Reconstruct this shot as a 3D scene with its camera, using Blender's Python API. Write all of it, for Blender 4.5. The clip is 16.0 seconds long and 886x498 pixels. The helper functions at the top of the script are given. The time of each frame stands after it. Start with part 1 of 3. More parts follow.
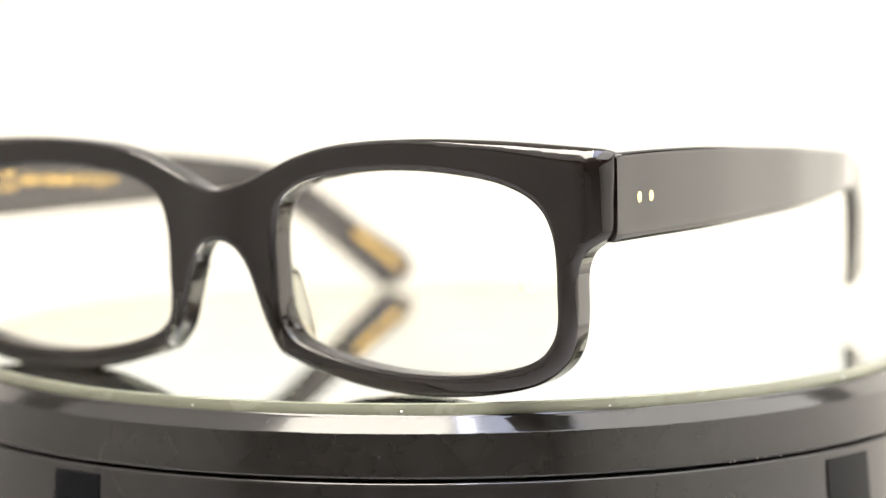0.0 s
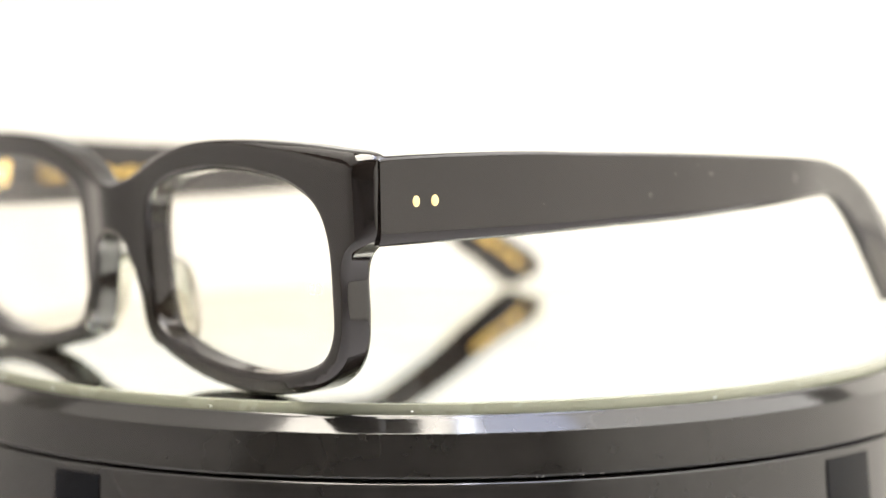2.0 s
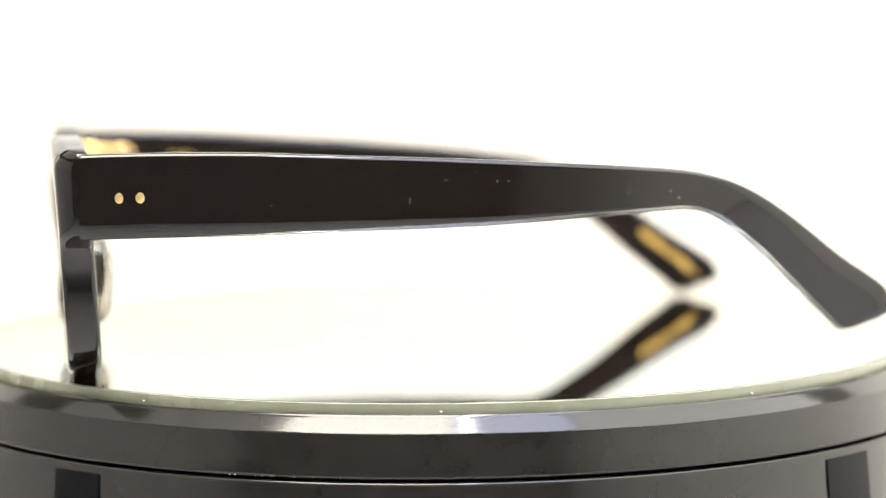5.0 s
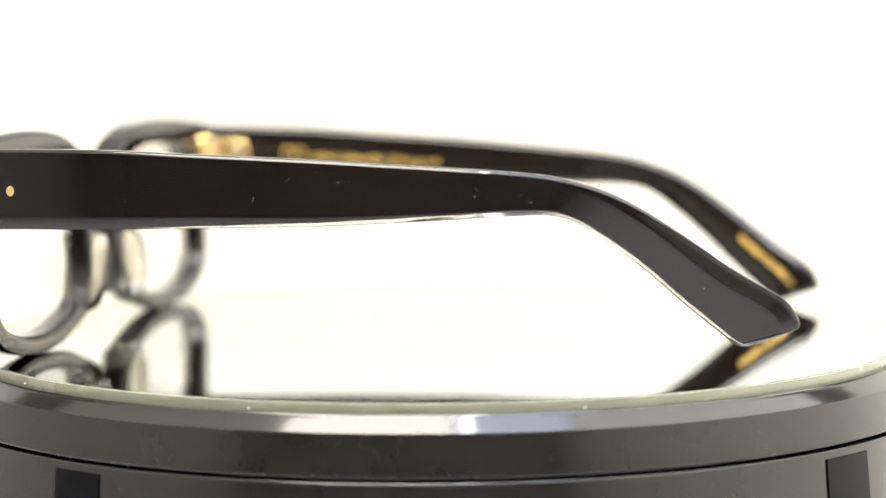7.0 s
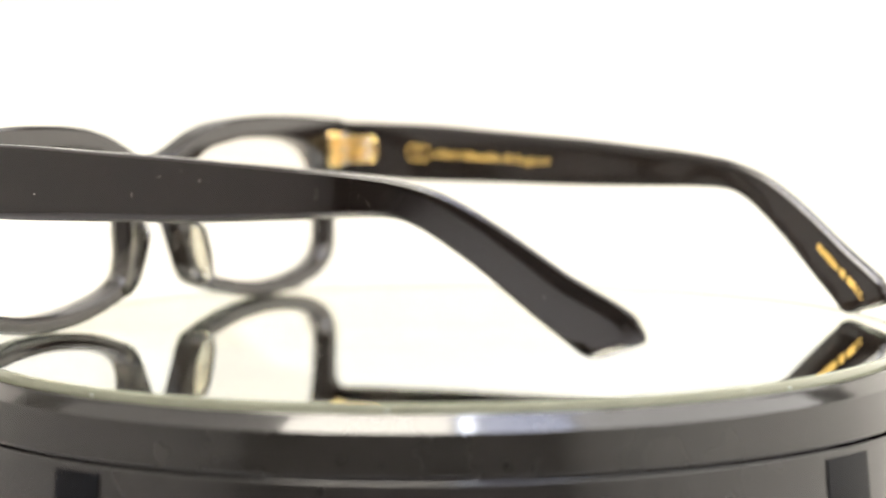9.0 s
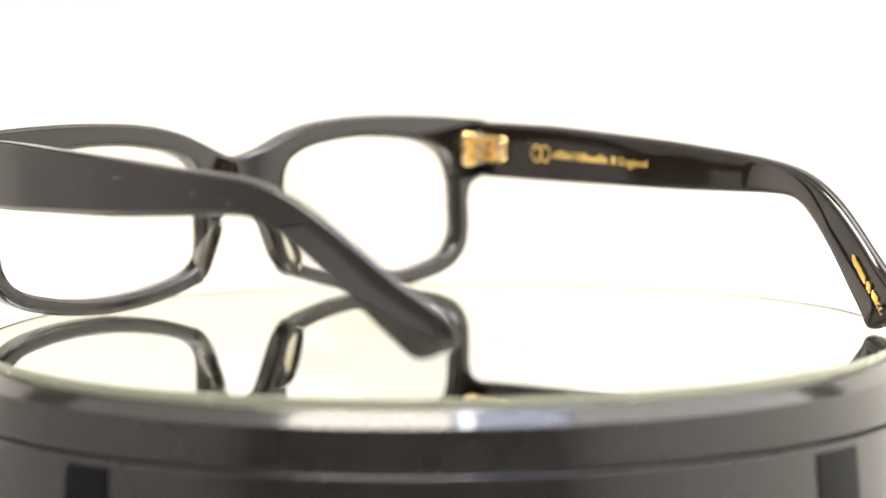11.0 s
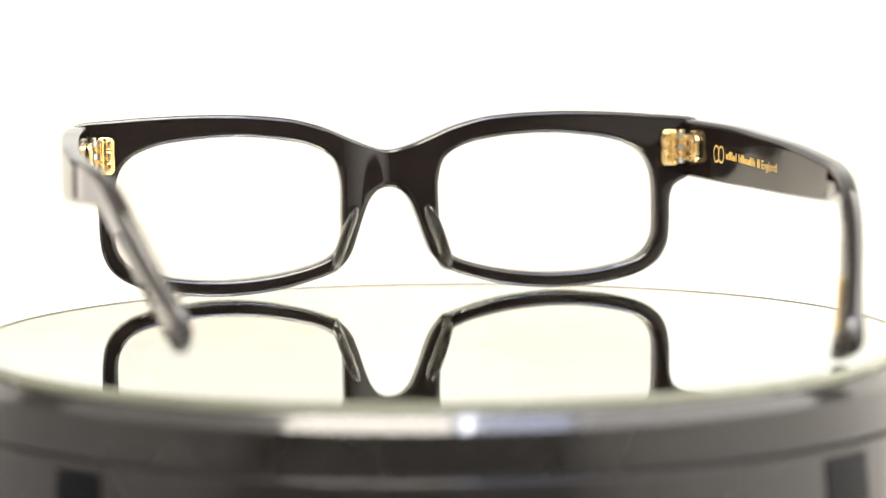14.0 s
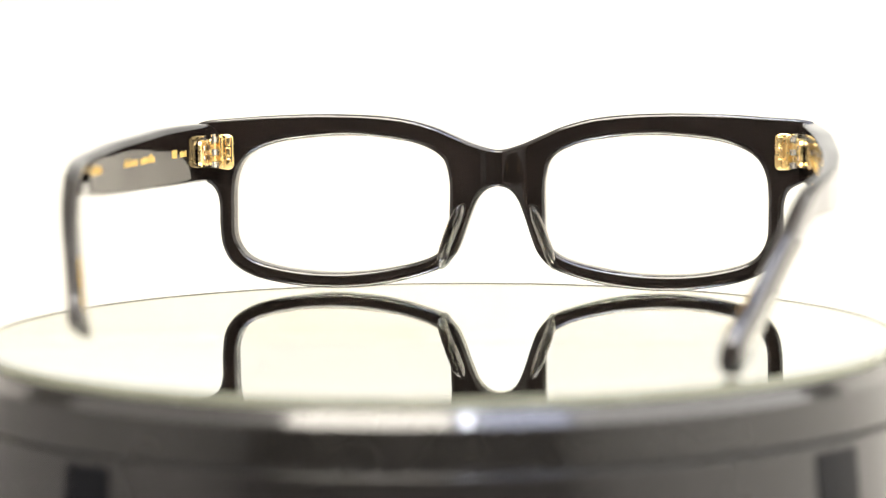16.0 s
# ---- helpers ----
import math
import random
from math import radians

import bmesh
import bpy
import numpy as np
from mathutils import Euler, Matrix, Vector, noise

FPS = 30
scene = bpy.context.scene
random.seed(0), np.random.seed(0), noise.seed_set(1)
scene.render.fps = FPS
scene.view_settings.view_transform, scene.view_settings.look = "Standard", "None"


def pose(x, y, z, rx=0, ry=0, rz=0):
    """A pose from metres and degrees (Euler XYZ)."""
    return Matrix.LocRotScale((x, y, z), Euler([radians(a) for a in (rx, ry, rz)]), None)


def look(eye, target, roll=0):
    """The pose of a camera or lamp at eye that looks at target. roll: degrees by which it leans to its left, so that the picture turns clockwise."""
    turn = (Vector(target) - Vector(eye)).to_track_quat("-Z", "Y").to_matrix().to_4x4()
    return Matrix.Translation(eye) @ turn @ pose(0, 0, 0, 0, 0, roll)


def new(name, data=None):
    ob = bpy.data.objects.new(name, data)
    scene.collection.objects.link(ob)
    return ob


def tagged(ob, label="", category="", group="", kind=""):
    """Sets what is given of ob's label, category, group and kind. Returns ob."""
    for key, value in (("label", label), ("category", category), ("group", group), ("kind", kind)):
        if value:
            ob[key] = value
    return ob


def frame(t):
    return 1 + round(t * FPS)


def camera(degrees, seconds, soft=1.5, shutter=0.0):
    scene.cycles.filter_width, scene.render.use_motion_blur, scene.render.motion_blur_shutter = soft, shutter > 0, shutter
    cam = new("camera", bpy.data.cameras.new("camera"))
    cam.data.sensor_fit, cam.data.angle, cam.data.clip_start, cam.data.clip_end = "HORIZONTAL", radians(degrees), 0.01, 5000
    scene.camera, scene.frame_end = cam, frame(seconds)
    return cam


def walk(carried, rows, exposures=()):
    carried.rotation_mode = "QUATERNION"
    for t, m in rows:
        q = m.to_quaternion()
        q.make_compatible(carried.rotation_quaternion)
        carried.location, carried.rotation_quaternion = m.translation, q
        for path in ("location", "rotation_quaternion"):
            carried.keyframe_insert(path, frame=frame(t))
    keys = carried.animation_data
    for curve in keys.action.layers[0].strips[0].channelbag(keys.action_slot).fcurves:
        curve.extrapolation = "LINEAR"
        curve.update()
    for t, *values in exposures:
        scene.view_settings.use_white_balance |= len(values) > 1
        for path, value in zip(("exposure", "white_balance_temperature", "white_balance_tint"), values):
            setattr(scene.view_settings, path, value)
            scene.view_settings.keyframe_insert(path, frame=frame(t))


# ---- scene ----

# ---------------------------------------------------------------- camera
FOV = 23.011
EYE_NEAR = Vector((0.0, -0.41899, 0.05406))
WAY = Vector((-0.00623279, 0.99585632, -0.09072678))
FOCUS_BACK = 0.0094            # the lens draws back a little when it focuses far
cam = camera(FOV, 16.0, soft=1.25)
cam.data.dof.use_dof = True
cam.data.dof.aperture_fstop = cam.data.lens / 1000.0 / 0.0085
cam.data.dof.aperture_blades = 0


def stand(back):
    eye = EYE_NEAR - WAY * back
    return look(eye, eye + WAY, -0.7386)


walk(cam, [(0.0, stand(0)), (9.2, stand(0)), (11.2, stand(FOCUS_BACK)), (13.7, stand(FOCUS_BACK)),
           (13.95, stand(0.001)), (14.3, stand(0.001)), (14.6, stand(FOCUS_BACK)), (16.0, stand(FOCUS_BACK))])

# the turntable's spin: degrees a second, and the time at which the rear of the glasses faces the lens
SPIN, REAR_AT = 9.7962, 15.1674
MIRROR_Z = -0.00019
LEAN, SIDE_LEAN = -0.20, 0.21  # the table does not stand quite level: degrees about x and y
STAND_LEAN = 0.0               # how the glasses stand on it, about x
# small unevenness of the motor, in degrees, every half second
UNEVEN = (0.15, 0.11, 0.0, -0.14, -0.2, -0.14, -0.07, 0.01, 0.08, 0.08, 0.06, 0.05, 0.04, 0.05, 0.06, 0.01, -0.05,
          -0.09, -0.11, -0.07, -0.02, 0.04, 0.08, 0.08, -0.01, -0.1, -0.1, -0.06, 0.01, 0.08, 0.12, 0.05, -0.05)

# ---------------------------------------------------------------- world and light strengths
world = bpy.data.worlds.new("world")
scene.world = world
world.use_nodes = True
world.node_tree.nodes["Background"].inputs["Color"].default_value = (1.0, 0.98, 0.94, 1)
world.node_tree.nodes["Background"].inputs["Strength"].default_value = 0.2
L_BACKDROP, L_RIGHT, L_LEFT, L_TOP_WARM, L_TOP_COOL, L_TOP_TUBE = 0.84, 2.8, 0.42, 22.0, 10.0, 45.0
L_WIDE_LEFT, L_WIDE_RIGHT = 1.0, 5.0
L_LEFT_REAR = 2.2
scene.view_settings.exposure = 0.0


# ---------------------------------------------------------------- materials
def material(name, colour, rough=0.4, metal=0.0, ior=1.5, grain=0.0, grain_size=200.0, bump=0.0, rough_var=0.0):
    m = bpy.data.materials.new(name)
    m.use_nodes = True
    n, l = m.node_tree.nodes, m.node_tree.links
    b = n["Principled BSDF"]
    b.inputs["Roughness"].default_value = rough
    b.inputs["Metallic"].default_value = metal
    b.inputs["IOR"].default_value = ior
    b.inputs["Base Color"].default_value = (*colour, 1)
    tc = n.new("ShaderNodeTexCoord")
    fine = n.new("ShaderNodeTexNoise")
    fine.inputs["Scale"].default_value, fine.inputs["Detail"].default_value = grain_size, 6
    wide = n.new("ShaderNodeTexNoise")
    wide.inputs["Scale"].default_value, wide.inputs["Detail"].default_value = grain_size * 0.12, 3
    for x in (fine, wide):
        l.new(tc.outputs["Object"], x.inputs["Vector"])
    both = n.new("ShaderNodeMath")
    both.operation = "ADD"
    l.new(fine.outputs["Fac"], both.inputs[0])
    l.new(wide.outputs["Fac"], both.inputs[1])
    if grain:
        ramp = n.new("ShaderNodeMapRange")
        ramp.inputs["From Min"].default_value, ramp.inputs["From Max"].default_value = 0.6, 1.4
        ramp.inputs["To Min"].default_value, ramp.inputs["To Max"].default_value = 1 - grain, 1 + grain
        l.new(both.outputs[0], ramp.inputs["Value"])
        mul = n.new("ShaderNodeVectorMath")
        mul.operation = "SCALE"
        mul.inputs[0].default_value = colour
        l.new(ramp.outputs[0], mul.inputs["Scale"])
        l.new(mul.outputs[0], b.inputs["Base Color"])
    if rough_var:
        rr = n.new("ShaderNodeMapRange")
        rr.inputs["From Min"].default_value, rr.inputs["From Max"].default_value = 0.7, 1.3
        rr.inputs["To Min"].default_value, rr.inputs["To Max"].default_value = max(rough - rough_var, 0.01), rough + rough_var
        l.new(both.outputs[0], rr.inputs["Value"])
        l.new(rr.outputs[0], b.inputs["Roughness"])
    if bump:
        bp = n.new("ShaderNodeBump")
        bp.inputs["Strength"].default_value, bp.inputs["Distance"].default_value = bump, 0.0003
        l.new(fine.outputs["Fac"], bp.inputs["Height"])
        l.new(bp.outputs[0], b.inputs["Normal"])
    return m


def glowing(name, colour, strength, base=0.8):
    m = bpy.data.materials.new(name)
    m.use_nodes = True
    b = m.node_tree.nodes["Principled BSDF"]
    b.inputs["Base Color"].default_value = (base, base, base, 1)
    b.inputs["Roughness"].default_value = 0.8
    b.inputs["Emission Color"].default_value = (*colour, 1)
    b.inputs["Emission Strength"].default_value = strength
    return m


ACETATE = material("polished black acetate", (0.0088, 0.0064, 0.0052), rough=0.06, grain=0.3, grain_size=300, rough_var=0.02)
GOLD = material("gold plated brass", (1.0, 0.74, 0.34), rough=0.27, metal=1.0, grain=0.1, grain_size=900, rough_var=0.08)
PIN_GOLD = material("brushed gold pin", (0.98, 0.74, 0.36), rough=0.42, metal=1.0, grain=0.08, grain_size=1500, rough_var=0.08)
FOIL = material("gold foil stamping", (0.82, 0.55, 0.16), rough=0.45, metal=0.6, grain=0.25, grain_size=1800)
STEEL = material("steel screw", (0.75, 0.72, 0.66), rough=0.25, metal=1.0, grain=0.05, grain_size=900)
MIRROR = material("silvered mirror", (0.985, 0.99, 0.935), rough=0.0, metal=1.0)
GLASS_EDGE = material("ground glass edge", (0.30, 0.308, 0.228), rough=0.22, grain=0.10, grain_size=260, rough_var=0.1)
ARRIS = material("dark ground arris", (0.07, 0.08, 0.06), rough=0.6, grain=0.2, grain_size=400)
DUST = material("pale dust", (0.72, 0.70, 0.67), rough=0.9, grain=0.1, grain_size=2000)
HOLE = material("dark hinge slot", (0.05, 0.022, 0.008), rough=0.5, grain=0.2, grain_size=900)
CHIP = material("chipped glass", (0.85, 0.87, 0.82), rough=0.3, grain=0.1, grain_size=900)
PLASTIC = material("glossy black plastic", (0.016, 0.0148, 0.0132), rough=0.105, grain=0.25, grain_size=160, rough_var=0.02)
PLASTIC_BASE = material("black plastic of the base", (0.018, 0.0166, 0.0155), rough=0.10, grain=0.25, grain_size=160, rough_var=0.02)
FLANK_DARK = material("dark flank panel", (0.003, 0.0035, 0.005), rough=0.2, ior=1.2, grain=0.3, grain_size=300, rough_var=0.06)
GAP_SHADE = material("near-black gap shade", (0.004, 0.004, 0.004), rough=0.7, grain=0.2, grain_size=300)
TABLE = material("pale laminate", (0.54, 0.53, 0.55), rough=0.45, grain=0.03, grain_size=60, bump=0.03)
PAPER = material("white paper", (0.68, 0.66, 0.595), rough=0.7, grain=0.02, grain_size=90, bump=0.02)
ROOM = material("grey painted wall", (0.085, 0.081, 0.076), rough=0.8, grain=0.12, grain_size=20, bump=0.1)
CEIL = material("off-white ceiling paint", (0.62, 0.60, 0.56), rough=0.8, grain=0.05, grain_size=20, bump=0.1)
BLACK_METAL = material("black lamp housing", (0.02, 0.02, 0.02), rough=0.5, grain=0.2, grain_size=100)
BACKDROP = glowing("backlit white fabric", (1.0, 0.985, 0.905), L_BACKDROP, 0.25)
DIFF_R = glowing("white diffuser of the brighter softbox", (1.0, 0.935, 0.82), L_RIGHT, 0.2)
WIDE_LEFT = glowing("dim warm ceiling panel", (1.0, 0.95, 0.87), L_WIDE_LEFT)
WIDE_RIGHT = glowing("bright neutral ceiling panel", (1.0, 0.97, 0.93), L_WIDE_RIGHT)


def hot_centre(m, strength, y0, y1, low, front=None):
    """The softbox's lamp leaves the front end of its diffuser dimmer, and its very end, from front[0] to front[1], almost dark."""
    n, l = m.node_tree.nodes, m.node_tree.links
    tc, sep, r = n.new("ShaderNodeTexCoord"), n.new("ShaderNodeSeparateXYZ"), n.new("ShaderNodeMapRange")
    for key, value in (("From Min", y0), ("From Max", y1), ("To Min", strength * low), ("To Max", strength)):
        r.inputs[key].default_value = value
    l.new(tc.outputs["Object"], sep.inputs[0])
    l.new(sep.outputs["Y"], r.inputs["Value"])
    out = r.outputs[0]
    if front:
        fade, both = n.new("ShaderNodeMapRange"), n.new("ShaderNodeMath")
        for key, value in (("From Min", front[0]), ("From Max", front[1]), ("To Min", 0.08), ("To Max", 1.0)):
            fade.inputs[key].default_value = value
        both.operation = "MULTIPLY"
        l.new(sep.outputs["Y"], fade.inputs["Value"])
        l.new(out, both.inputs[0])
        l.new(fade.outputs[0], both.inputs[1])
        out = both.outputs[0]
    l.new(out, n["Principled BSDF"].inputs["Emission Strength"])


hot_centre(DIFF_R, L_RIGHT, -0.95, 0.12, 0.08)
DIFF_L = glowing("white diffuser of the dimmer softbox", (1.0, 0.90, 0.79), L_LEFT, 0.2)
hot_centre(DIFF_L, L_LEFT_REAR, 0.16, 0.46, L_LEFT / L_LEFT_REAR, (-0.60, -0.36))
TOP_WARM = glowing("warm white light panel", (1.0, 0.93, 0.82), L_TOP_WARM)
TOP_COOL = glowing("cool white light panel", (0.72, 0.77, 1.0), L_TOP_COOL)
TOP_TUBE = glowing("bright cool tube", (0.86, 0.89, 1.0), L_TOP_TUBE)


def lens_material(name, tint, base, grazing=0.96):
    m = bpy.data.materials.new(name)
    m.use_nodes = True
    n, l = m.node_tree.nodes, m.node_tree.links
    n.remove(n["Principled BSDF"])
    clear = n.new("ShaderNodeBsdfTransparent")
    clear.inputs["Color"].default_value = (*tint, 1)
    gloss = n.new("ShaderNodeBsdfGlossy")
    gloss.inputs["Roughness"].default_value = 0.01
    edge = n.new("ShaderNodeLayerWeight")
    edge.inputs["Blend"].default_value = 0.5
    power = n.new("ShaderNodeMath")
    power.operation, power.inputs[1].default_value = "POWER", 5.0
    l.new(edge.outputs["Facing"], power.inputs[0])
    fres = n.new("ShaderNodeMath")
    fres.operation, fres.inputs[1].default_value, fres.inputs[2].default_value = "MULTIPLY_ADD", grazing, base
    l.new(power.outputs[0], fres.inputs[0])
    mix = n.new("ShaderNodeMixShader")
    l.new(fres.outputs[0], mix.inputs["Fac"])
    l.new(clear.outputs[0], mix.inputs[1])
    l.new(gloss.outputs[0], mix.inputs[2])
    l.new(mix.outputs[0], n["Material Output"].inputs["Surface"])
    return m


LENS = lens_material("clear demo lens", (0.985, 0.975, 0.965), 0.035)
SHEET = lens_material("clear mirror glass", (0.996, 0.998, 0.985), 0.02, 0.36)


def crystal_material():
    m = material("clear crystal acetate", (0.70, 0.69, 0.60), rough=0.02, ior=1.49, grain=0.03, grain_size=400)
    m.node_tree.nodes["Principled BSDF"].inputs["Transmission Weight"].default_value = 1.0
    return m


CRYSTAL = crystal_material()
LENS_INK = material("pale printed mark", (0.8, 0.79, 0.76), rough=0.6, grain=0.05, grain_size=900)


# ---------------------------------------------------------------- mesh helpers
def finish(me, mat, smooth=40):
    if mat:
        me.materials.append(mat)
    if smooth:
        me.shade_smooth()
        me.set_sharp_from_angle(angle=radians(smooth))
    return me


def part(name, bm, mat, parent=None, label="", smooth=40, normals=True):
    """One mesh object from a bmesh, under a thing or a part."""
    bmesh.ops.recalc_face_normals(bm, faces=bm.faces) if normals else None
    me = bpy.data.meshes.new(name)
    bm.to_mesh(me)
    bm.free()
    ob = new(name, finish(me, mat, smooth))
    ob.parent = parent
    return tagged(ob, label) if label else ob


def thing(name, label, category, m=None, group="", kind=""):
    ob = new(name)
    ob.empty_display_size = 0.01
    if m is not None:
        ob.matrix_basis = m
    return tagged(ob, label, category, group, kind)


def add_box(bm, lo, hi, bevel=0.0, seg=2):
    vs = [bm.verts.new((x, y, z)) for x in (lo[0], hi[0]) for y in (lo[1], hi[1]) for z in (lo[2], hi[2])]
    fs = [bm.faces.new([vs[i] for i in q]) for q in ((0, 1, 3, 2), (4, 6, 7, 5), (0, 4, 5, 1), (2, 3, 7, 6), (0, 2, 6, 4), (1, 5, 7, 3))]
    if bevel:
        es = {e for f in fs for e in f.edges}
        bmesh.ops.bevel(bm, geom=list(es), offset=bevel, segments=seg, profile=0.5, affect="EDGES")
    return bm


def box(lo, hi, bevel=0.0, seg=2):
    return add_box(bmesh.new(), lo, hi, bevel, seg)


def lathe(profile, steps=192, closed=True):
    """A turned body from (radius, z) points, round the z axis."""
    bm = bmesh.new()
    rings = []
    for r, z in profile:
        if r < 1e-7:
            rings.append([bm.verts.new((0, 0, z))] * steps)
        else:
            rings.append([bm.verts.new((r * math.cos(2 * math.pi * i / steps), r * math.sin(2 * math.pi * i / steps), z)) for i in range(steps)])
    pairs = list(zip(rings, rings[1:])) + ([(rings[-1], rings[0])] if closed else [])
    for a, b in pairs:
        for i in range(steps):
            q = []
            for v in (a[i], a[(i + 1) % steps], b[(i + 1) % steps], b[i]):
                if v not in q:
                    q.append(v)
            if len(q) > 2:
                bm.faces.new(q)
    return bm


def smooth_loop(points, per=6):
    """A closed Catmull-Rom loop (centripetal) through the points."""
    out, n = [], len(points)
    for i in range(n):
        p = [Vector((*points[(i + k) % n], 0)) for k in (-1, 0, 1, 2)]
        t = [0.0]
        for a, b in zip(p, p[1:]):
            t.append(t[-1] + max((b - a).length, 1e-6) ** 0.5)
        for k in range(per):
            u = t[1] + (t[2] - t[1]) * k / per
            a = [(t[j + 1] - u) / (t[j + 1] - t[j]) * p[j] + (u - t[j]) / (t[j + 1] - t[j]) * p[j + 1] for j in range(3)]
            b = [(t[j + 2] - u) / (t[j + 2] - t[j]) * a[j] + (u - t[j]) / (t[j + 2] - t[j]) * a[j + 1] for j in range(2)]
            c = (t[2] - u) / (t[2] - t[1]) * b[0] + (u - t[1]) / (t[2] - t[1]) * b[1]
            out.append((c.x, c.y))
    return out


# ---------------------------------------------------------------- the set: table, backdrop, walls, lights
TABLE_Z = -0.11
table = part("table_surface", box((-0.80, -1.10, TABLE_Z - 0.03), (0.80, 0.87, TABLE_Z), 0.002), TABLE)
tagged(table, "pale laminate table top under the turntable", "table", kind="structure")


def sweep():
    """White paper that lies on the table behind the turntable and curves up to the backlit fabric."""
    bm = bmesh.new()
    prof = [(0.06, TABLE_Z + 0.001), (0.30, TABLE_Z + 0.001), (0.55, TABLE_Z + 0.001)]
    prof += [(0.55 + 0.25 * math.sin(radians(a)), TABLE_Z + 0.001 + 0.25 * (1 - math.cos(radians(a)))) for a in range(9, 82, 9)]
    rows = []
    for x in (-0.44, 0.44):
        rows.append(([bm.verts.new((x, y, z)) for y, z in prof], [bm.verts.new((x, y + (0.0006 if i > 2 else 0), z - 0.0006)) for i, (y, z) in enumerate(prof)]))
    (a, a2), (b, b2) = rows
    n = len(prof)
    for i in range(n - 1):
        bm.faces.new((a[i], a[i + 1], b[i + 1], b[i]))
        bm.faces.new((a2[i], b2[i], b2[i + 1], a2[i + 1]))
        bm.faces.new((a[i], a2[i], a2[i + 1], a[i + 1]))
        bm.faces.new((b[i], b[i + 1], b2[i + 1], b2[i]))
    bm.faces.new((a[0], b[0], b2[0], a2[0]))
    bm.faces.new((a[-1], a2[-1], b2[-1], b[-1]))
    ob = part("paper_sweep", bm, PAPER, None, smooth=30)
    tagged(ob, "smooth white paper sweep lying on the table", "backdrop", kind="structure")


sweep()
backdrop = part("backdrop", box((-0.44, 0.85, TABLE_Z), (0.80, 0.87, 0.95)), BACKDROP)
tagged(backdrop, "plain overexposed white backlit fabric backdrop", "backdrop", kind="structure")
for nm, lo, hi in (("wall_left", (-0.83, -1.10, -0.078), (-0.80, 0.87, 0.95)), ("wall_right", (0.80, -1.10, -0.078), (0.83, 0.87, 0.95)),
                   ("wall_behind", (-0.83, -1.13, -0.078), (0.83, -1.10, 0.95)), ("wall_back", (-0.80, 0.85, TABLE_Z), (-0.44, 0.87, 0.95))):
    w = part(nm, box(lo, hi), ROOM)
    tagged(w, "plain grey wall of the dim room", "wall", kind="structure")
ceiling = part("ceiling", box((-0.83, -1.13, 0.95), (0.83, 0.87, 0.98)), CEIL)
tagged(ceiling, "plain off-white ceiling above the table", "ceiling", kind="structure")


def softbox(label, x, side, y0, y1, mat):
    sb = thing("softbox", label, "softbox", pose(x, 0, 0), group="softboxes beside the turntable")
    a, b = sorted((0.0, 0.05 * side))
    part("housing", box((a, y0, TABLE_Z + 0.012), (b, y1, 0.30), 0.004), BLACK_METAL, sb)
    a, b = sorted((0.001 * side, -0.010 * side))
    part("diffuser", box((a, y0 + 0.01, TABLE_Z + 0.004), (b, y1 - 0.01, 0.29), 0.002), mat, sb, "glowing white fabric diffuser")
    for y in (y0 + 0.04, y1 - 0.09):
        a, b = sorted((0.01 * side, 0.04 * side))
        part("foot", box((a, y, TABLE_Z), (b, y + 0.05, TABLE_Z + 0.014), 0.002), BLACK_METAL, sb)
    return sb


softbox("large glowing white softbox standing on the table", 0.47, 1, -0.96, 0.82, DIFF_R)
softbox("large dimmer white softbox standing on the table", -0.50, -1, -0.60, 0.66, DIFF_L)


def ceiling_panel(name, label, x0, x1, y0, y1, z, mat, drop=True):
    p = thing(name, label, "lamp", pose((x0 + x1) / 2, (y0 + y1) / 2, z), group="light panels above the table")
    hx, hy = (x1 - x0) / 2, (y1 - y0) / 2
    part("housing", box((-hx, -hy, 0.004), (hx, hy, 0.03), 0.003), BLACK_METAL, p)
    part("diffuser", box((-hx + 0.004, -hy + 0.004, -0.002), (hx - 0.004, hy - 0.004, 0.006), 0.001), mat, p, "glowing diffuser")
    if drop:
        for sx in (-0.6, 0.6):
            part("hanger", box((sx * hx - 0.002, -0.002, 0.03), (sx * hx + 0.002, 0.002, 0.95 - z)), BLACK_METAL, p)
    return p


ceiling_panel("light_panel", "warm white overhead light panel on thin hangers", -0.270, 0.026, -0.42, 0.10, 0.62, TOP_WARM)
ceiling_panel("light_panel", "cool white overhead light panel on thin hangers", 0.069, 0.231, -0.42, 0.10, 0.62, TOP_COOL)
ceiling_panel("light_panel", "broad dim warm ceiling light panel on thin hangers", -0.78, -0.274, -0.60, 0.55, 0.63, WIDE_LEFT)
ceiling_panel("light_panel", "broad neutral white ceiling light panel on thin hangers", 0.235, 0.78, -0.60, 0.55, 0.63, WIDE_RIGHT)
ceiling_panel("tube_lamp", "narrow bright cool tube lamp on thin hangers", 0.030, 0.065, -0.42, 0.10, 0.618, TOP_TUBE)

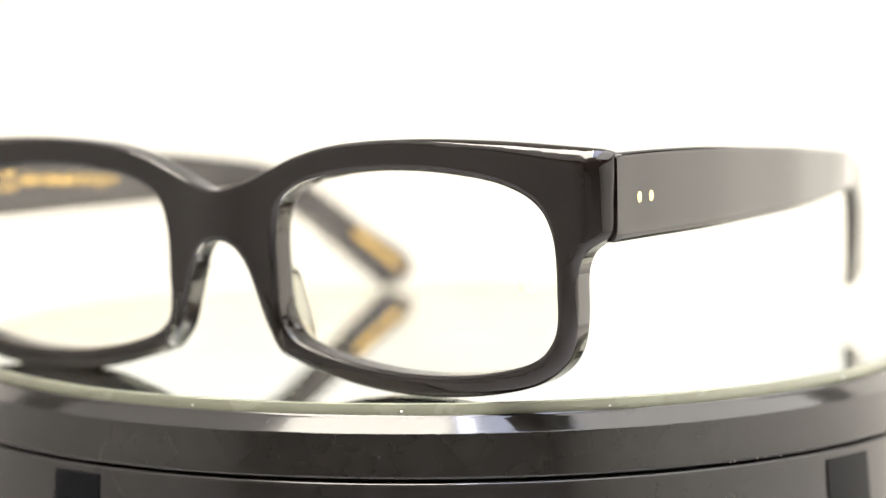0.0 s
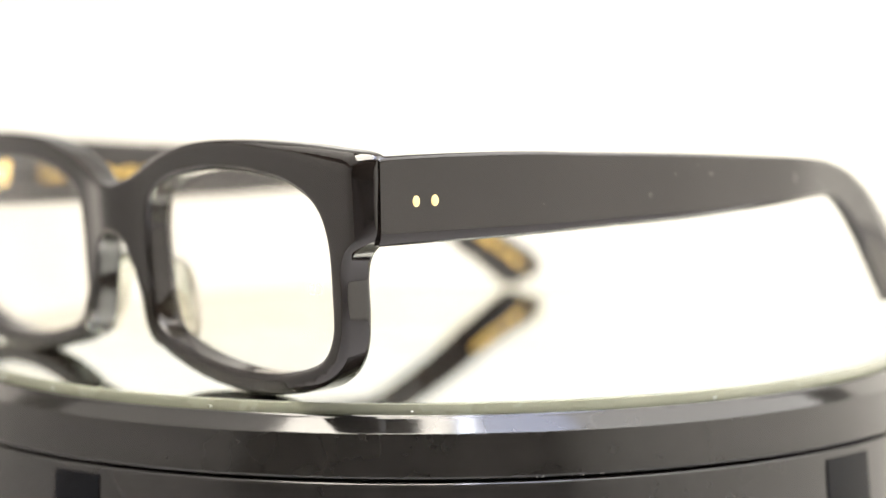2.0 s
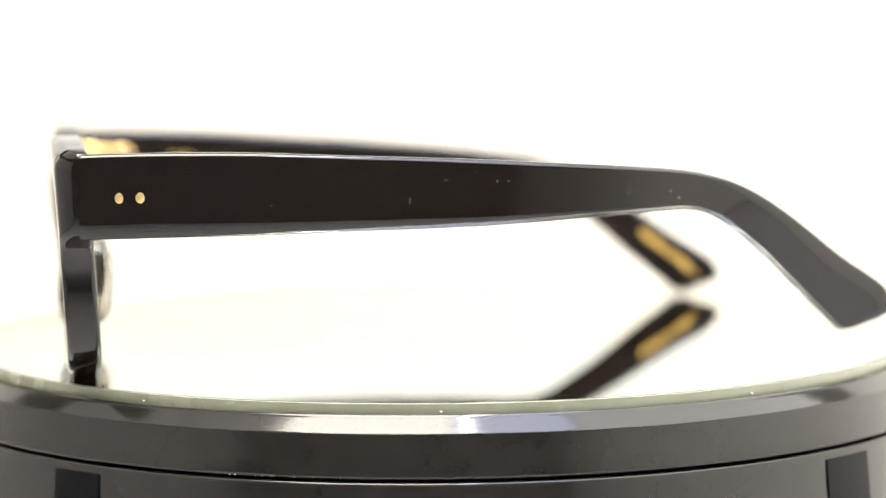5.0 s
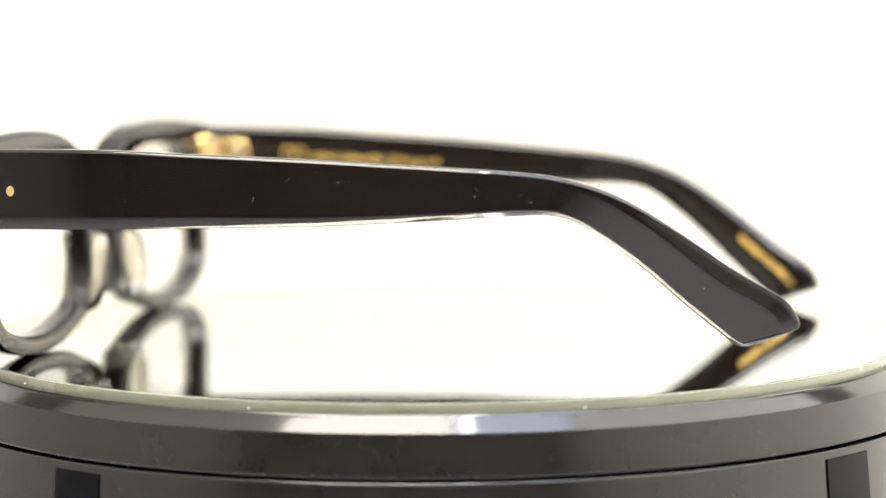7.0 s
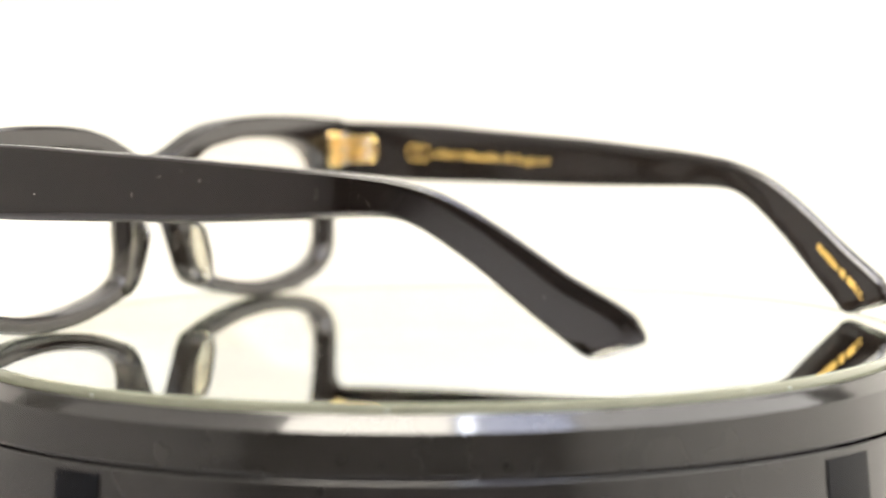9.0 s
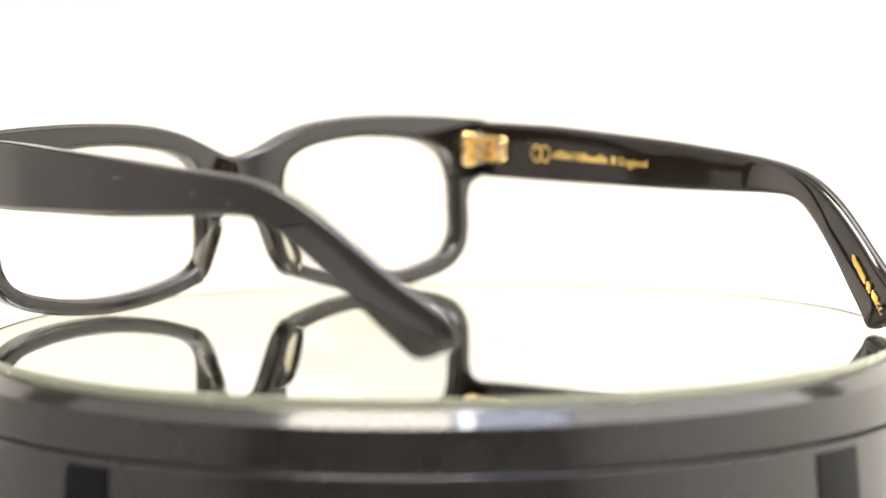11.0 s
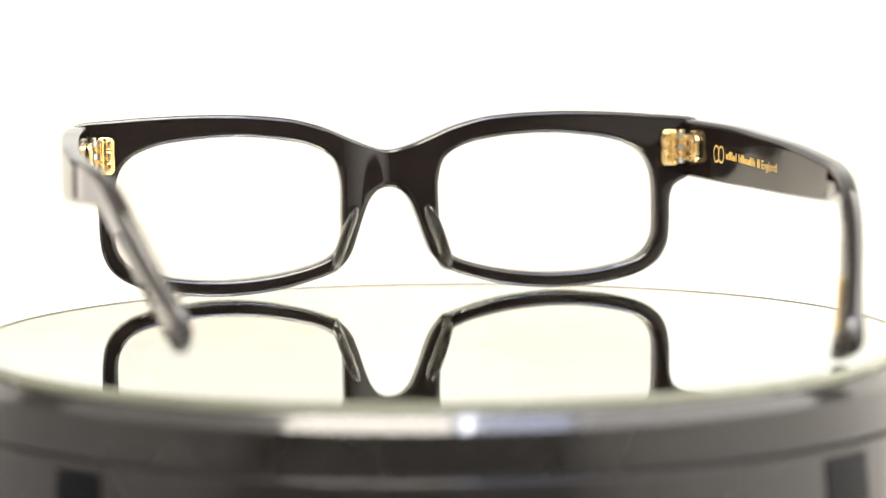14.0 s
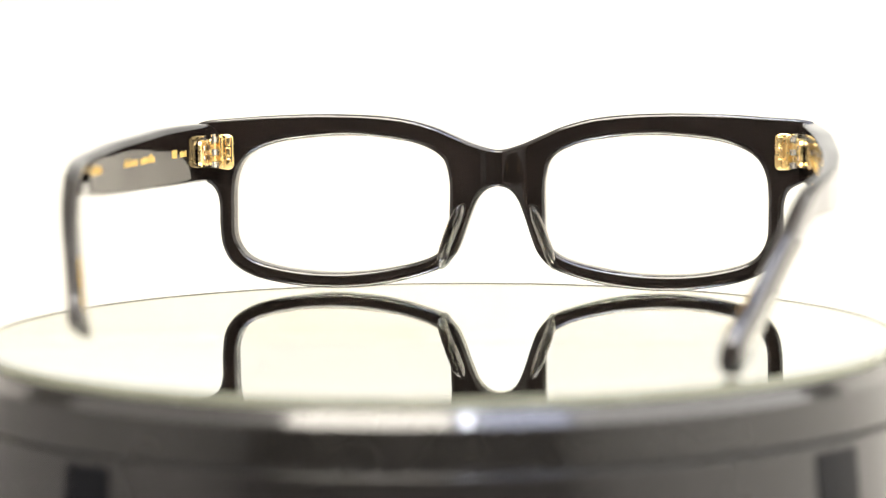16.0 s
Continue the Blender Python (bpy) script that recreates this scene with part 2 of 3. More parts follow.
# ---------------------------------------------------------------- turntable
R_MIRROR = 0.0892
turntable = thing("turntable", "round black plastic display turntable with a mirrored top", "turntable", pose(-0.0037, 0, 0, LEAN, SIDE_LEAN))
BASE_TOP = -0.0114
base = part("base", lathe([(0.0, BASE_TOP), (0.0937, BASE_TOP), (0.0941, BASE_TOP - 0.00005), (0.09432, BASE_TOP - 0.00018), (0.09445, BASE_TOP - 0.0004), (0.0945, BASE_TOP - 0.0008), (0.09453, BASE_TOP - 0.0012), (0.0948, -0.016), (0.0966, -0.034), (0.0976, -0.060), (0.0981, TABLE_Z + 0.002), (0.0966, TABLE_Z), (0.0, TABLE_Z)], closed=False), PLASTIC_BASE, turntable, "static glossy black base", smooth=35)
# a near-black disc fills the gap; its colour carries the shade there
part("gap_shade_disc", lathe([(0.0, BASE_TOP), (0.0916, BASE_TOP), (0.0916, -0.0109), (0.0, -0.0109)], closed=False), GAP_SHADE, turntable, "near-black disc standing for the shade between platter and base")
platter = part("platter", lathe([(0.0, -0.0110), (0.0935, -0.0110), (0.09395, -0.01095), (0.09415, -0.0108), (0.0942, -0.0106), (0.0942, -0.0104), (0.0934, -0.0074), (0.0929, -0.0048), (0.09285, -0.0045), (0.09282, -0.00435), (0.09276, -0.00420), (0.09268, -0.00410), (0.09259, -0.004016),
                                 (0.09083, -0.002168), (0.09075, -0.00208), (0.09067, -0.00195), (0.09052, -0.00180), (0.09034, -0.00168), (0.09017, -0.00167), (0.09007, -0.00180), (0.09000, -0.0023), (0.0, -0.0023)], closed=False), PLASTIC, turntable, "glossy black bevelled rim", smooth=28)


def platter_mirror():
    z = -0.00005
    part("mirror", lathe([(0.0, MIRROR_Z), (R_MIRROR - 0.0004, MIRROR_Z)], closed=False), MIRROR, platter, "silvered back of the round mirror", normals=False)
    sheet = part("glass_sheet", lathe([(0.0, z), (R_MIRROR - 0.0005, z)], closed=False), SHEET, platter, "clear faintly green glass of the mirror", normals=False)
    sheet.visible_shadow = False
    part("glass_edge", lathe([(R_MIRROR - 0.0003, z - 0.0001), (R_MIRROR - 0.0002, z), (R_MIRROR, z - 0.0001), (R_MIRROR, -0.0022), (0.0, -0.0022)], closed=False), GLASS_EDGE, platter, "pale green ground glass edge", smooth=30)
    part("arris", lathe([(R_MIRROR - 0.0005, z - 0.00006), (R_MIRROR - 0.0005, z + 0.00003), (R_MIRROR - 0.00035, z + 0.00003), (R_MIRROR - 0.00025, z - 0.00006)], closed=False), ARRIS, platter, "thin dark edge line of the mirror")
    rnd = random.Random(4)
    for k, deg in enumerate((18, 47, 66, 96, 118, 139, 171, 205, 250, 300, 332)):
        a, s = radians(deg), rnd.uniform(0.00014, 0.0003)
        bm = bmesh.new()
        bmesh.ops.create_icosphere(bm, subdivisions=1, radius=s)
        for v in bm.verts:
            v.co += Vector((rnd.uniform(-1, 1), rnd.uniform(-1, 1), rnd.uniform(-1, 1))) * s * 0.3
            v.co.z *= 0.6
            v.co += Vector((R_MIRROR * math.cos(a), R_MIRROR * math.sin(a), -0.0013))
        part("chip", bm, CHIP, platter, smooth=0)


platter_mirror()


def rim_dust():
    """Lint caught along a stretch of the platter's lower edge and of the bead beside the glass."""
    rnd = random.Random(21)
    for deg, r, z in [(rnd.gauss(155, 5), 0.09414, -0.01088) for k in range(14)] + [(rnd.uniform(0, 360), 0.09030, -0.0016) for k in range(22)]:
        s, a = rnd.uniform(0.00003, 0.00005), radians(deg)
        bm = bmesh.new()
        bmesh.ops.create_icosphere(bm, subdivisions=1, radius=s)
        for v in bm.verts:
            v.co = Vector((v.co.x, v.co.y * rnd.uniform(1.2, 3.4), v.co.z * rnd.uniform(0.7, 1.1)))
            v.co.rotate(Matrix.Rotation(a, 3, "Z"))
            v.co += Vector((r * math.cos(a), r * math.sin(a), z + 0.00003))
        part("dust_speck", bm, DUST, platter, smooth=0)


rim_dust()


def flank_panel(deg, half):
    """A dark, less reflective panel lying on the base's flank."""
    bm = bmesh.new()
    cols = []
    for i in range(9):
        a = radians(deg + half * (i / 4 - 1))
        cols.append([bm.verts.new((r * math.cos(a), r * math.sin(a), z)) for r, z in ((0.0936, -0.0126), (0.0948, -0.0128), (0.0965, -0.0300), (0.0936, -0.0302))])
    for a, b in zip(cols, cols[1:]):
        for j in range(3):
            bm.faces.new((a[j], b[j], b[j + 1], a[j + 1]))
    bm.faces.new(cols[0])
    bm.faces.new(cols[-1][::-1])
    part("dark_panel", bm, FLANK_DARK, turntable, "dark smooth panel on the base's flank")


flank_panel(-127.4, 3.0)
flank_panel(-44.6, 3.4)

# ---------------------------------------------------------------- the glasses
glasses = thing("eyeglasses", "black polished acetate rectangular eyeglasses standing open on the mirror", "eyeglasses")
FRONT_Y, THICK = 0.0764, 0.0054


def bent(x, z):
    """How far the front face lies forward: a slight bow and a lean back towards the bottom."""
    return FRONT_Y - (x / 0.070) ** 2 * 0.0012 + (z - 0.036) * 0.05 + 0.0011 * math.exp(-(x / 0.0062) ** 2)


CENTRE = -0.00078              # the front sits a little to one side of the temples
OUTER = [(0, 31.8), (5, 33.0), (10.5, 35.3), (14.5, 37.0), (21, 38.8), (28, 39.7), (40, 40.15), (53, 39.8), (62, 39.2), (69.6, 38.5),
         (70.9, 37.9), (71.2, 36.6), (71.1, 31), (70.9, 26.6), (70.3, 25.5), (68.6, 24.5), (66.4, 23.0), (65.3, 20.5), (65.0, 14), (64.3, 9.5), (62.5, 6.2),
         (58.5, 3.3), (51, 1.2), (38.5, 0.05), (27, 0.9), (18, 3.0), (12.4, 5.2), (9.4, 8.3), (7.8, 12), (6.1, 17), (4.4, 20.8), (2.4, 22.8), (0, 23.4)]
INNER = [(11.1, 17.3), (11.2, 25.6), (12.7, 30.0), (17.7, 33.0), (25, 34.5), (33, 35.2), (43.5, 34.8), (53.4, 33.1), (58.8, 30.2), (61.1, 26),
         (61.6, 17), (61.1, 11), (58.3, 7.2), (50.4, 4.6), (38, 3.5), (25, 4.7), (15.0, 7.5), (12.1, 9.9), (11.2, 13)]


def aside(x):
    return CENTRE * min(max((0.0705 - abs(x)) / 0.0045, 0.0), 1.0)


def front_mesh():
    """The front as an outline with two openings, extruded with rounded edges, cut finely across and bowed."""
    cu = bpy.data.curves.new("front", "CURVE")
    cu.dimensions, cu.fill_mode = "2D", "BOTH"
    bevel = 1.05
    cu.bevel_depth, cu.bevel_resolution, cu.offset = bevel, 4, -bevel
    cu.extrude = THICK * 500 - bevel
    whole = OUTER + [(-x, z) for x, z in OUTER[-2:0:-1]]
    for loop in (whole, INNER, [(-x, z) for x, z in INNER]):
        pts = smooth_loop(loop, 5)
        sp = cu.splines.new("POLY")
        sp.points.add(len(pts) - 1)
        for q, (x, z) in zip(sp.points, pts):
            q.co = (x, z, 0, 1)
        sp.use_cyclic_u = True
    ob = new("front_curve", cu)
    dg = bpy.context.evaluated_depsgraph_get()
    me = bpy.data.meshes.new_from_object(ob.evaluated_get(dg))
    bpy.data.objects.remove(ob)
    bpy.data.curves.remove(cu)
    bm = bmesh.new()
    bm.from_mesh(me)
    bpy.data.meshes.remove(me)
    bmesh.ops.remove_doubles(bm, verts=bm.verts, dist=0.004)
    for cut in [k * 3.0 + 0.37 for k in range(-23, 24)] + [k * 0.9 + 0.11 for k in range(-14, 15)] + [q * (67.4 + 0.6 * k) for k in range(6) for q in (-1, 1)]:
        bmesh.ops.bisect_plane(bm, geom=bm.verts[:] + bm.edges[:] + bm.faces[:], dist=0.002, plane_co=(cut, 0, 0), plane_no=(1, 0, 0))
    for cut in (35.2, 36.0, 36.8, 37.4, 38.0, 38.6):
        bmesh.ops.bisect_plane(bm, geom=bm.verts[:] + bm.edges[:] + bm.faces[:], dist=0.002, plane_co=(0, cut, 0), plane_no=(0, 1, 0))
    for v in bm.verts:
        x, z, d = v.co.x / 1000, v.co.y / 1000 * 1.005, v.co.z / 1000
        turn = max(0.0, (abs(x) - 0.0670) / 0.0042) ** 2 * (0.0024 if z > 0.024 else 0.0)
        ax = abs(x) * 1000
        brow = float(np.interp(ax, [0, 40, 53, 62, 71], [0.0402, 0.0402, 0.0398, 0.0392, 0.0384]))
        wide = float(np.interp(ax, [36, 50, 66, 72], [0.0008, 0.0016, 0.0030, 0.0030]))
        turn += max(0.0, 1 - (brow - z) / wide) ** 2 * wide * 0.55 * min(max((ax - 34) / 14, 0.0), 1.0)
        hollow = 0.0012 * math.exp(-(x / 0.0044) ** 2) * min(max(0.5 - d / THICK, 0.0), 1.0)
        v.co = (x + aside(x), bent(x, z) - THICK / 2 + d + hollow - turn * min(max(d / THICK + 0.5, 0.0), 1.0), z)
    return bm


front = part("frame_front", front_mesh(), ACETATE, glasses, "glossy black acetate front with a saddle bridge", smooth=50)
mod = front.modifiers.new("normals", "WEIGHTED_NORMAL")
mod.keep_sharp, mod.weight = True, 60


def demo_lens(side):
    pts = smooth_loop(INNER, 3)
    cx, cz = 36.2, 19.6
    bm = bmesh.new()
    faces = []
    for face, depth in ((0, 0.0006), (1, -0.0006)):
        rings = []
        for s in (1.012, 0.8, 0.55, 0.3):
            ring = []
            for x, z in pts:
                px, pz = (cx + (x - cx) * s) / 1000, (cz + (z - cz) * s) / 1000
                bulge = 0.0012 * (1 - s * s)
                ring.append(bm.verts.new((side * px + CENTRE, bent(px, pz) - THICK / 2 + depth + bulge, pz)))
            rings.append(ring)
        for a, b in zip(rings, rings[1:]):
            for i in range(len(pts)):
                j = (i + 1) % len(pts)
                bm.faces.new((a[i], a[j], b[j], b[i]))
        bm.faces.new(rings[-1])
        faces.append(rings[0])
    a, b = faces
    for i in range(len(pts)):
        j = (i + 1) % len(pts)
        bm.faces.new((a[i], a[j], b[j], b[i]))
    ob = part("lens", bm, LENS, glasses, "clear demo lens")
    ob.visible_shadow = False
    if side < 0:
        mark = bmesh.new()
        for cx_ in (-0.0576, -0.0560):
            n = 20
            for i in range(n):
                q = []
                for k in (i, i + 1):
                    for r in (0.0010, 0.0007):
                        x, z = cx_ + 0.9 * r * math.cos(2 * math.pi * k / n), 0.0178 + r * math.sin(2 * math.pi * k / n)
                        s = ((abs(x) * 1000 - cx) / 25) ** 2
                        q.append(mark.verts.new((x, bent(x, z) - THICK / 2 + 0.0008 + 0.0012 * max(1 - s, 0), z)))
                mark.faces.new((q[0], q[1], q[3], q[2]))
        part("lens_mark", mark, LENS_INK, ob, "two small pale printed rings", smooth=0, normals=False)


demo_lens(1)
demo_lens(-1)


def nose_pad(side):
    """A carved acetate fin that stands back from the front beside the bridge arch."""
    bm = bmesh.new()
    bmesh.ops.create_uvsphere(bm, u_segments=24, v_segments=16, radius=1.0)
    m = pose(side * 0.0104 + CENTRE, 0.0710, 0.0122, 0, side * -20, side * 12)
    for v in bm.verts:
        x, y, z = v.co
        sq = lambda a, p: math.copysign(abs(a) ** p, a)
        v.co = m @ Vector((x * 0.0014, sq(y, 0.8) * 0.0050, sq(z, 0.62) * 0.0082))
    part("nose_pad", bm, CRYSTAL, glasses, "clear crystal acetate nose pad", smooth=60).visible_shadow = False


nose_pad(1)
nose_pad(-1)

# outer surface of a temple: (y, x); top and bottom edges, station by station
TEMPLE_X = ((-0.075, 0.0565), (-0.067, 0.0588), (-0.058, 0.0621), (-0.04, 0.0684), (-0.016, 0.0734), (0.01, 0.0750), (0.04, 0.0743), (0.062, 0.0725), (0.072, 0.0713))
STATIONS = (((71.5, 38.3), (71.5, 25.4)), ((71.1, 38.5), (71.1, 25.2)), ((60, 38.6), (60, 25.3)), ((45, 38.5), (45, 25.5)), ((30, 37.9), (30, 25.9)),
            ((10, 37.1), (10, 26.4)), ((-10, 35.9), (-8.5, 27.3)), ((-23.0, 34.9), (-21.5, 28.0)), ((-30, 33.8), (-28, 27.9)), ((-36.2, 31.9), (-32.4, 26.4)),
            ((-42.3, 28.8), (-37.0, 23.3)), ((-48.7, 24.6), (-42.4, 19.0)), ((-56.5, 19.0), (-49.2, 12.8)), ((-62.8, 15.1), (-54.6, 8.2)),
            ((-65.5, 13.1), (-56.1, 6.8)), ((-66.6, 11.4), (-57.0, 6.15)), ((-67.3, 9.9), (-58.3, 5.85)), ((-67.1, 8.7), (-60.0, 6.1)), ((-66.0, 8.1), (-61.6, 6.7)))


SPECKS = ((41.8, 29.8), (20.0, 30.4), (14.5, 33.2), (9.6, 34.5), (6.0, 32.9), (4.2, 32.9), (-15.9, 31.7), (-15.9, 30.6), (-23.1, 30.5), (-24.2, 29.8), (-52.9, 17.4), (-56.2, 14.8), (-51.4, 15.0))


def temple_x(y, side=-1):
    pts = TEMPLE_X
    ys, xs = [p[0] for p in pts], [p[1] for p in pts]
    return float(np.interp(y, ys, xs) * 0.5 + np.interp(y - 0.006, ys, xs) * 0.25 + np.interp(y + 0.006, ys, xs) * 0.25) - (0.0030 * min(max((-0.015 - y) / 0.05, 0), 1) if side > 0 else 0.0016 * min(max((-0.020 - y) / 0.04, 0), 1))


def temple_thick(y, side=1):
    if side < 0:
        return float(np.interp(y, [-0.062, -0.05, -0.02, 0.03, 0.072], [0.0027, 0.0029, 0.0034, 0.0039, 0.0042]))
    return float(np.interp(y, [-0.0605, -0.056, -0.05, -0.02, 0.03, 0.072], [0.0042, 0.0039, 0.0035, 0.0036, 0.0040, 0.0042]))


def drop(side, y):
    """The two temples do not stand level: one tip hangs lower than the other."""
    return -0.0008 + 0.0005 * min(max(y / 0.06, 0.0), 1.0) if side < 0 else (y - 0.0716) * 0.035 - 0.0003 - 0.0005 * min(max((-0.03 - y) / 0.025, 0), 1)


def temple(side):
    # fine stations between the given ones, by Catmull-Rom
    fine = []
    st = STATIONS
    for i in range(len(st) - 1):
        q = [st[max(i - 1, 0)], st[i], st[i + 1], st[min(i + 2, len(st) - 1)]]
        steps = 5 if 0 < i < len(st) - 2 else 1
        for k in range(steps):
            u = k / steps
            row = []
            for e in (0, 1):
                a, b, c, d = (Vector(w[e]) for w in q)
                row.append(0.5 * (2 * b + (c - a) * u + (2 * a - 5 * b + 4 * c - d) * u * u + (3 * b - a - 3 * c + d) * u ** 3))
            fine.append(row)
    fine.append([Vector(st[-1][0]), Vector(st[-1][1])])
    bm = bmesh.new()
    rings = []
    n = len(fine)
    for i, (top, bot) in enumerate(fine):
        top, bot = top / 1000, bot / 1000
        h = (top - bot).length
        mid = (top + bot) / 2
        th = temple_thick(mid.x, side)
        shrink = {n - 1: 0.35, n - 2: 0.45, n - 3: 0.56, n - 4: 0.66, n - 5: 0.74, n - 6: 0.81, n - 7: 0.87, n - 8: 0.92, n - 9: 0.96}.get(i, 1.0)
        ring = []
        # section: u across the thickness from the outer face inward, w along the height
        flare = min(max((-0.030 - mid.x) / 0.022, 0.0), 1.0)
        deep = min(max((mid.x + 0.03) / 0.09, 0.0), 1.0)
        r, ri = 0.9, min(1.3 + 0.4 * flare, th * 500 - 0.25)
        crown = [(r - r * math.cos(radians(18 * k)), r - r * math.sin(radians(18 * k))) for k in range(6)]
        ridge = ((0.0, 3.0), (0.11, 2.6), (0.40, 1.4), (0.56, 0.7), (0.76, 0.22), (1.15, 0.0))
        tall = [(a + (c - a) * flare, b + (d - b) * flare) for (a, b), (c, d) in zip(crown, ridge)]
        back = [(ri - ri * math.sin(radians(18 * k)), ri - ri * math.cos(radians(18 * k))) for k in range(6)]
        keel = ((1.05, 0.0), (0.75, 0.06), (0.62, 0.17), (0.28, 0.63), (0.15, 0.63 + 0.5 * deep), (0.0, 0.75 + 1.5 * deep))
        tall.insert(0, (0.0, tall[0][1] + 0.2))
        keel += ((0.0, keel[-1][1] + 0.2),)
        k = min(1.0, h / 0.0056) / 1000
        outline = [(u * k, h - w * k) for u, w in tall] + [(th - u * k, h - w * k) for u, w in back]
        outline += [(th - u * k, w * k) for u, w in back[::-1]] + [(u * k, w * k) for u, w in keel]
        for j, (uu, ww) in enumerate(outline):
            if j < 7 or j > 18:
                uu += flare * 0.0006 * max(0.0, 1 - ww / (h * 0.6))
            uu = th / 2 + (uu - th / 2) * shrink
            ww = h / 2 + (ww - h / 2) * (shrink if i == n - 1 else 1)
            p = bot.lerp(top, ww / h)
            y = p.x + (0.0009 if side < 0 else -0.0014) * min(max((-0.020 - p.x) / 0.035, 0), 1)
            across = y + (mid.x - p.x) * 0.85 * min(max((-0.022 - mid.x) / 0.02, 0.0), 1.0)
            ring.append(bm.verts.new((side * (temple_x(across, side) - uu), y, p.y + drop(side, y))))
        rings.append(ring)
    m = len(rings[0])
    for a, b in zip(rings, rings[1:]):
        for j in range(m):
            k = (j + 1) % m
            bm.faces.new((a[j], a[k], b[k], b[j]))
    bm.faces.new(rings[0])
    bm.faces.new(rings[-1][::-1])
    ob = part("temple", bm, ACETATE, glasses, "glossy black acetate temple curving down to a flared tip", smooth=50)
    for y in (0.0651, 0.0619):
        pin = bmesh.new()
        bmesh.ops.create_uvsphere(pin, u_segments=20, v_segments=8, radius=0.00092)
        for v in pin.verts:
            v.co.x *= 0.12
        head = part("rivet_pin", pin, PIN_GOLD, ob, "small round gold rivet pin")
        head.location = (side * (temple_x(y) - 0.00005), y, 0.0314 if side < 0 else 0.0315)
        pins.append(head)
    return ob


pins = []
left_temple = temple(-1)
cam.data.dof.focus_object = pins[0]      # the lens keeps its focus on this gold pin
right_temple = temple(1)


def dust(owner):
    rnd = random.Random(12)
    for y, z in SPECKS:
        for k in range(rnd.choice((1, 1, 2))):
            bm = bmesh.new()
            bmesh.ops.create_icosphere(bm, subdivisions=1, radius=rnd.uniform(0.00004, 0.00008))
            yy, zz = y / 1000 + rnd.uniform(-0.0006, 0.0006) * (k > 0), z / 1000 + rnd.uniform(-0.0008, 0.0008) * (k > 0)
            tilt = rnd.uniform(-0.5, 0.5)
            for v in bm.verts:
                a, b = v.co.y * rnd.uniform(0.8, 2.0), v.co.z
                v.co = (-temple_x(yy) + v.co.x * 0.3, yy + a * math.cos(tilt) - b * math.sin(tilt), zz + a * math.sin(tilt) + b * math.cos(tilt))
            part("dust_speck", bm, DUST, owner, smooth=0)


dust(left_temple)


def plate(hu, hw, r, depth, place):
    """A rounded plate: half sizes hu, hw, corner radius r; place(u, w, d) gives the point at depth d."""
    bm = bmesh.new()
    rim = []
    for su, sw, start in ((1, 1, 0), (-1, 1, 90), (-1, -1, 180), (1, -1, 270)):
        for k in range(6):
            a = radians(start + 18 * k)
            rim.append((su * (hu - r) + r * math.cos(a), sw * (hw - r) + r * math.sin(a)))
    soft = min(0.0003, depth * 0.4)
    rings = []
    for d, inset in ((0.0, 0.0), (depth - soft, 0.0), (depth - soft * 0.3, soft * 0.4), (depth, soft)):
        rings.append([bm.verts.new(place(u * (1 - inset / hu), w * (1 - inset / hw), d)) for u, w in rim])
    n = len(rim)
    for a, b in zip(rings, rings[1:]):
        for i in range(n):
            bm.faces.new((a[i], a[(i + 1) % n], b[(i + 1) % n], b[i]))
    bm.faces.new(rings[0])
    bm.faces.new(rings[-1])
    return bm


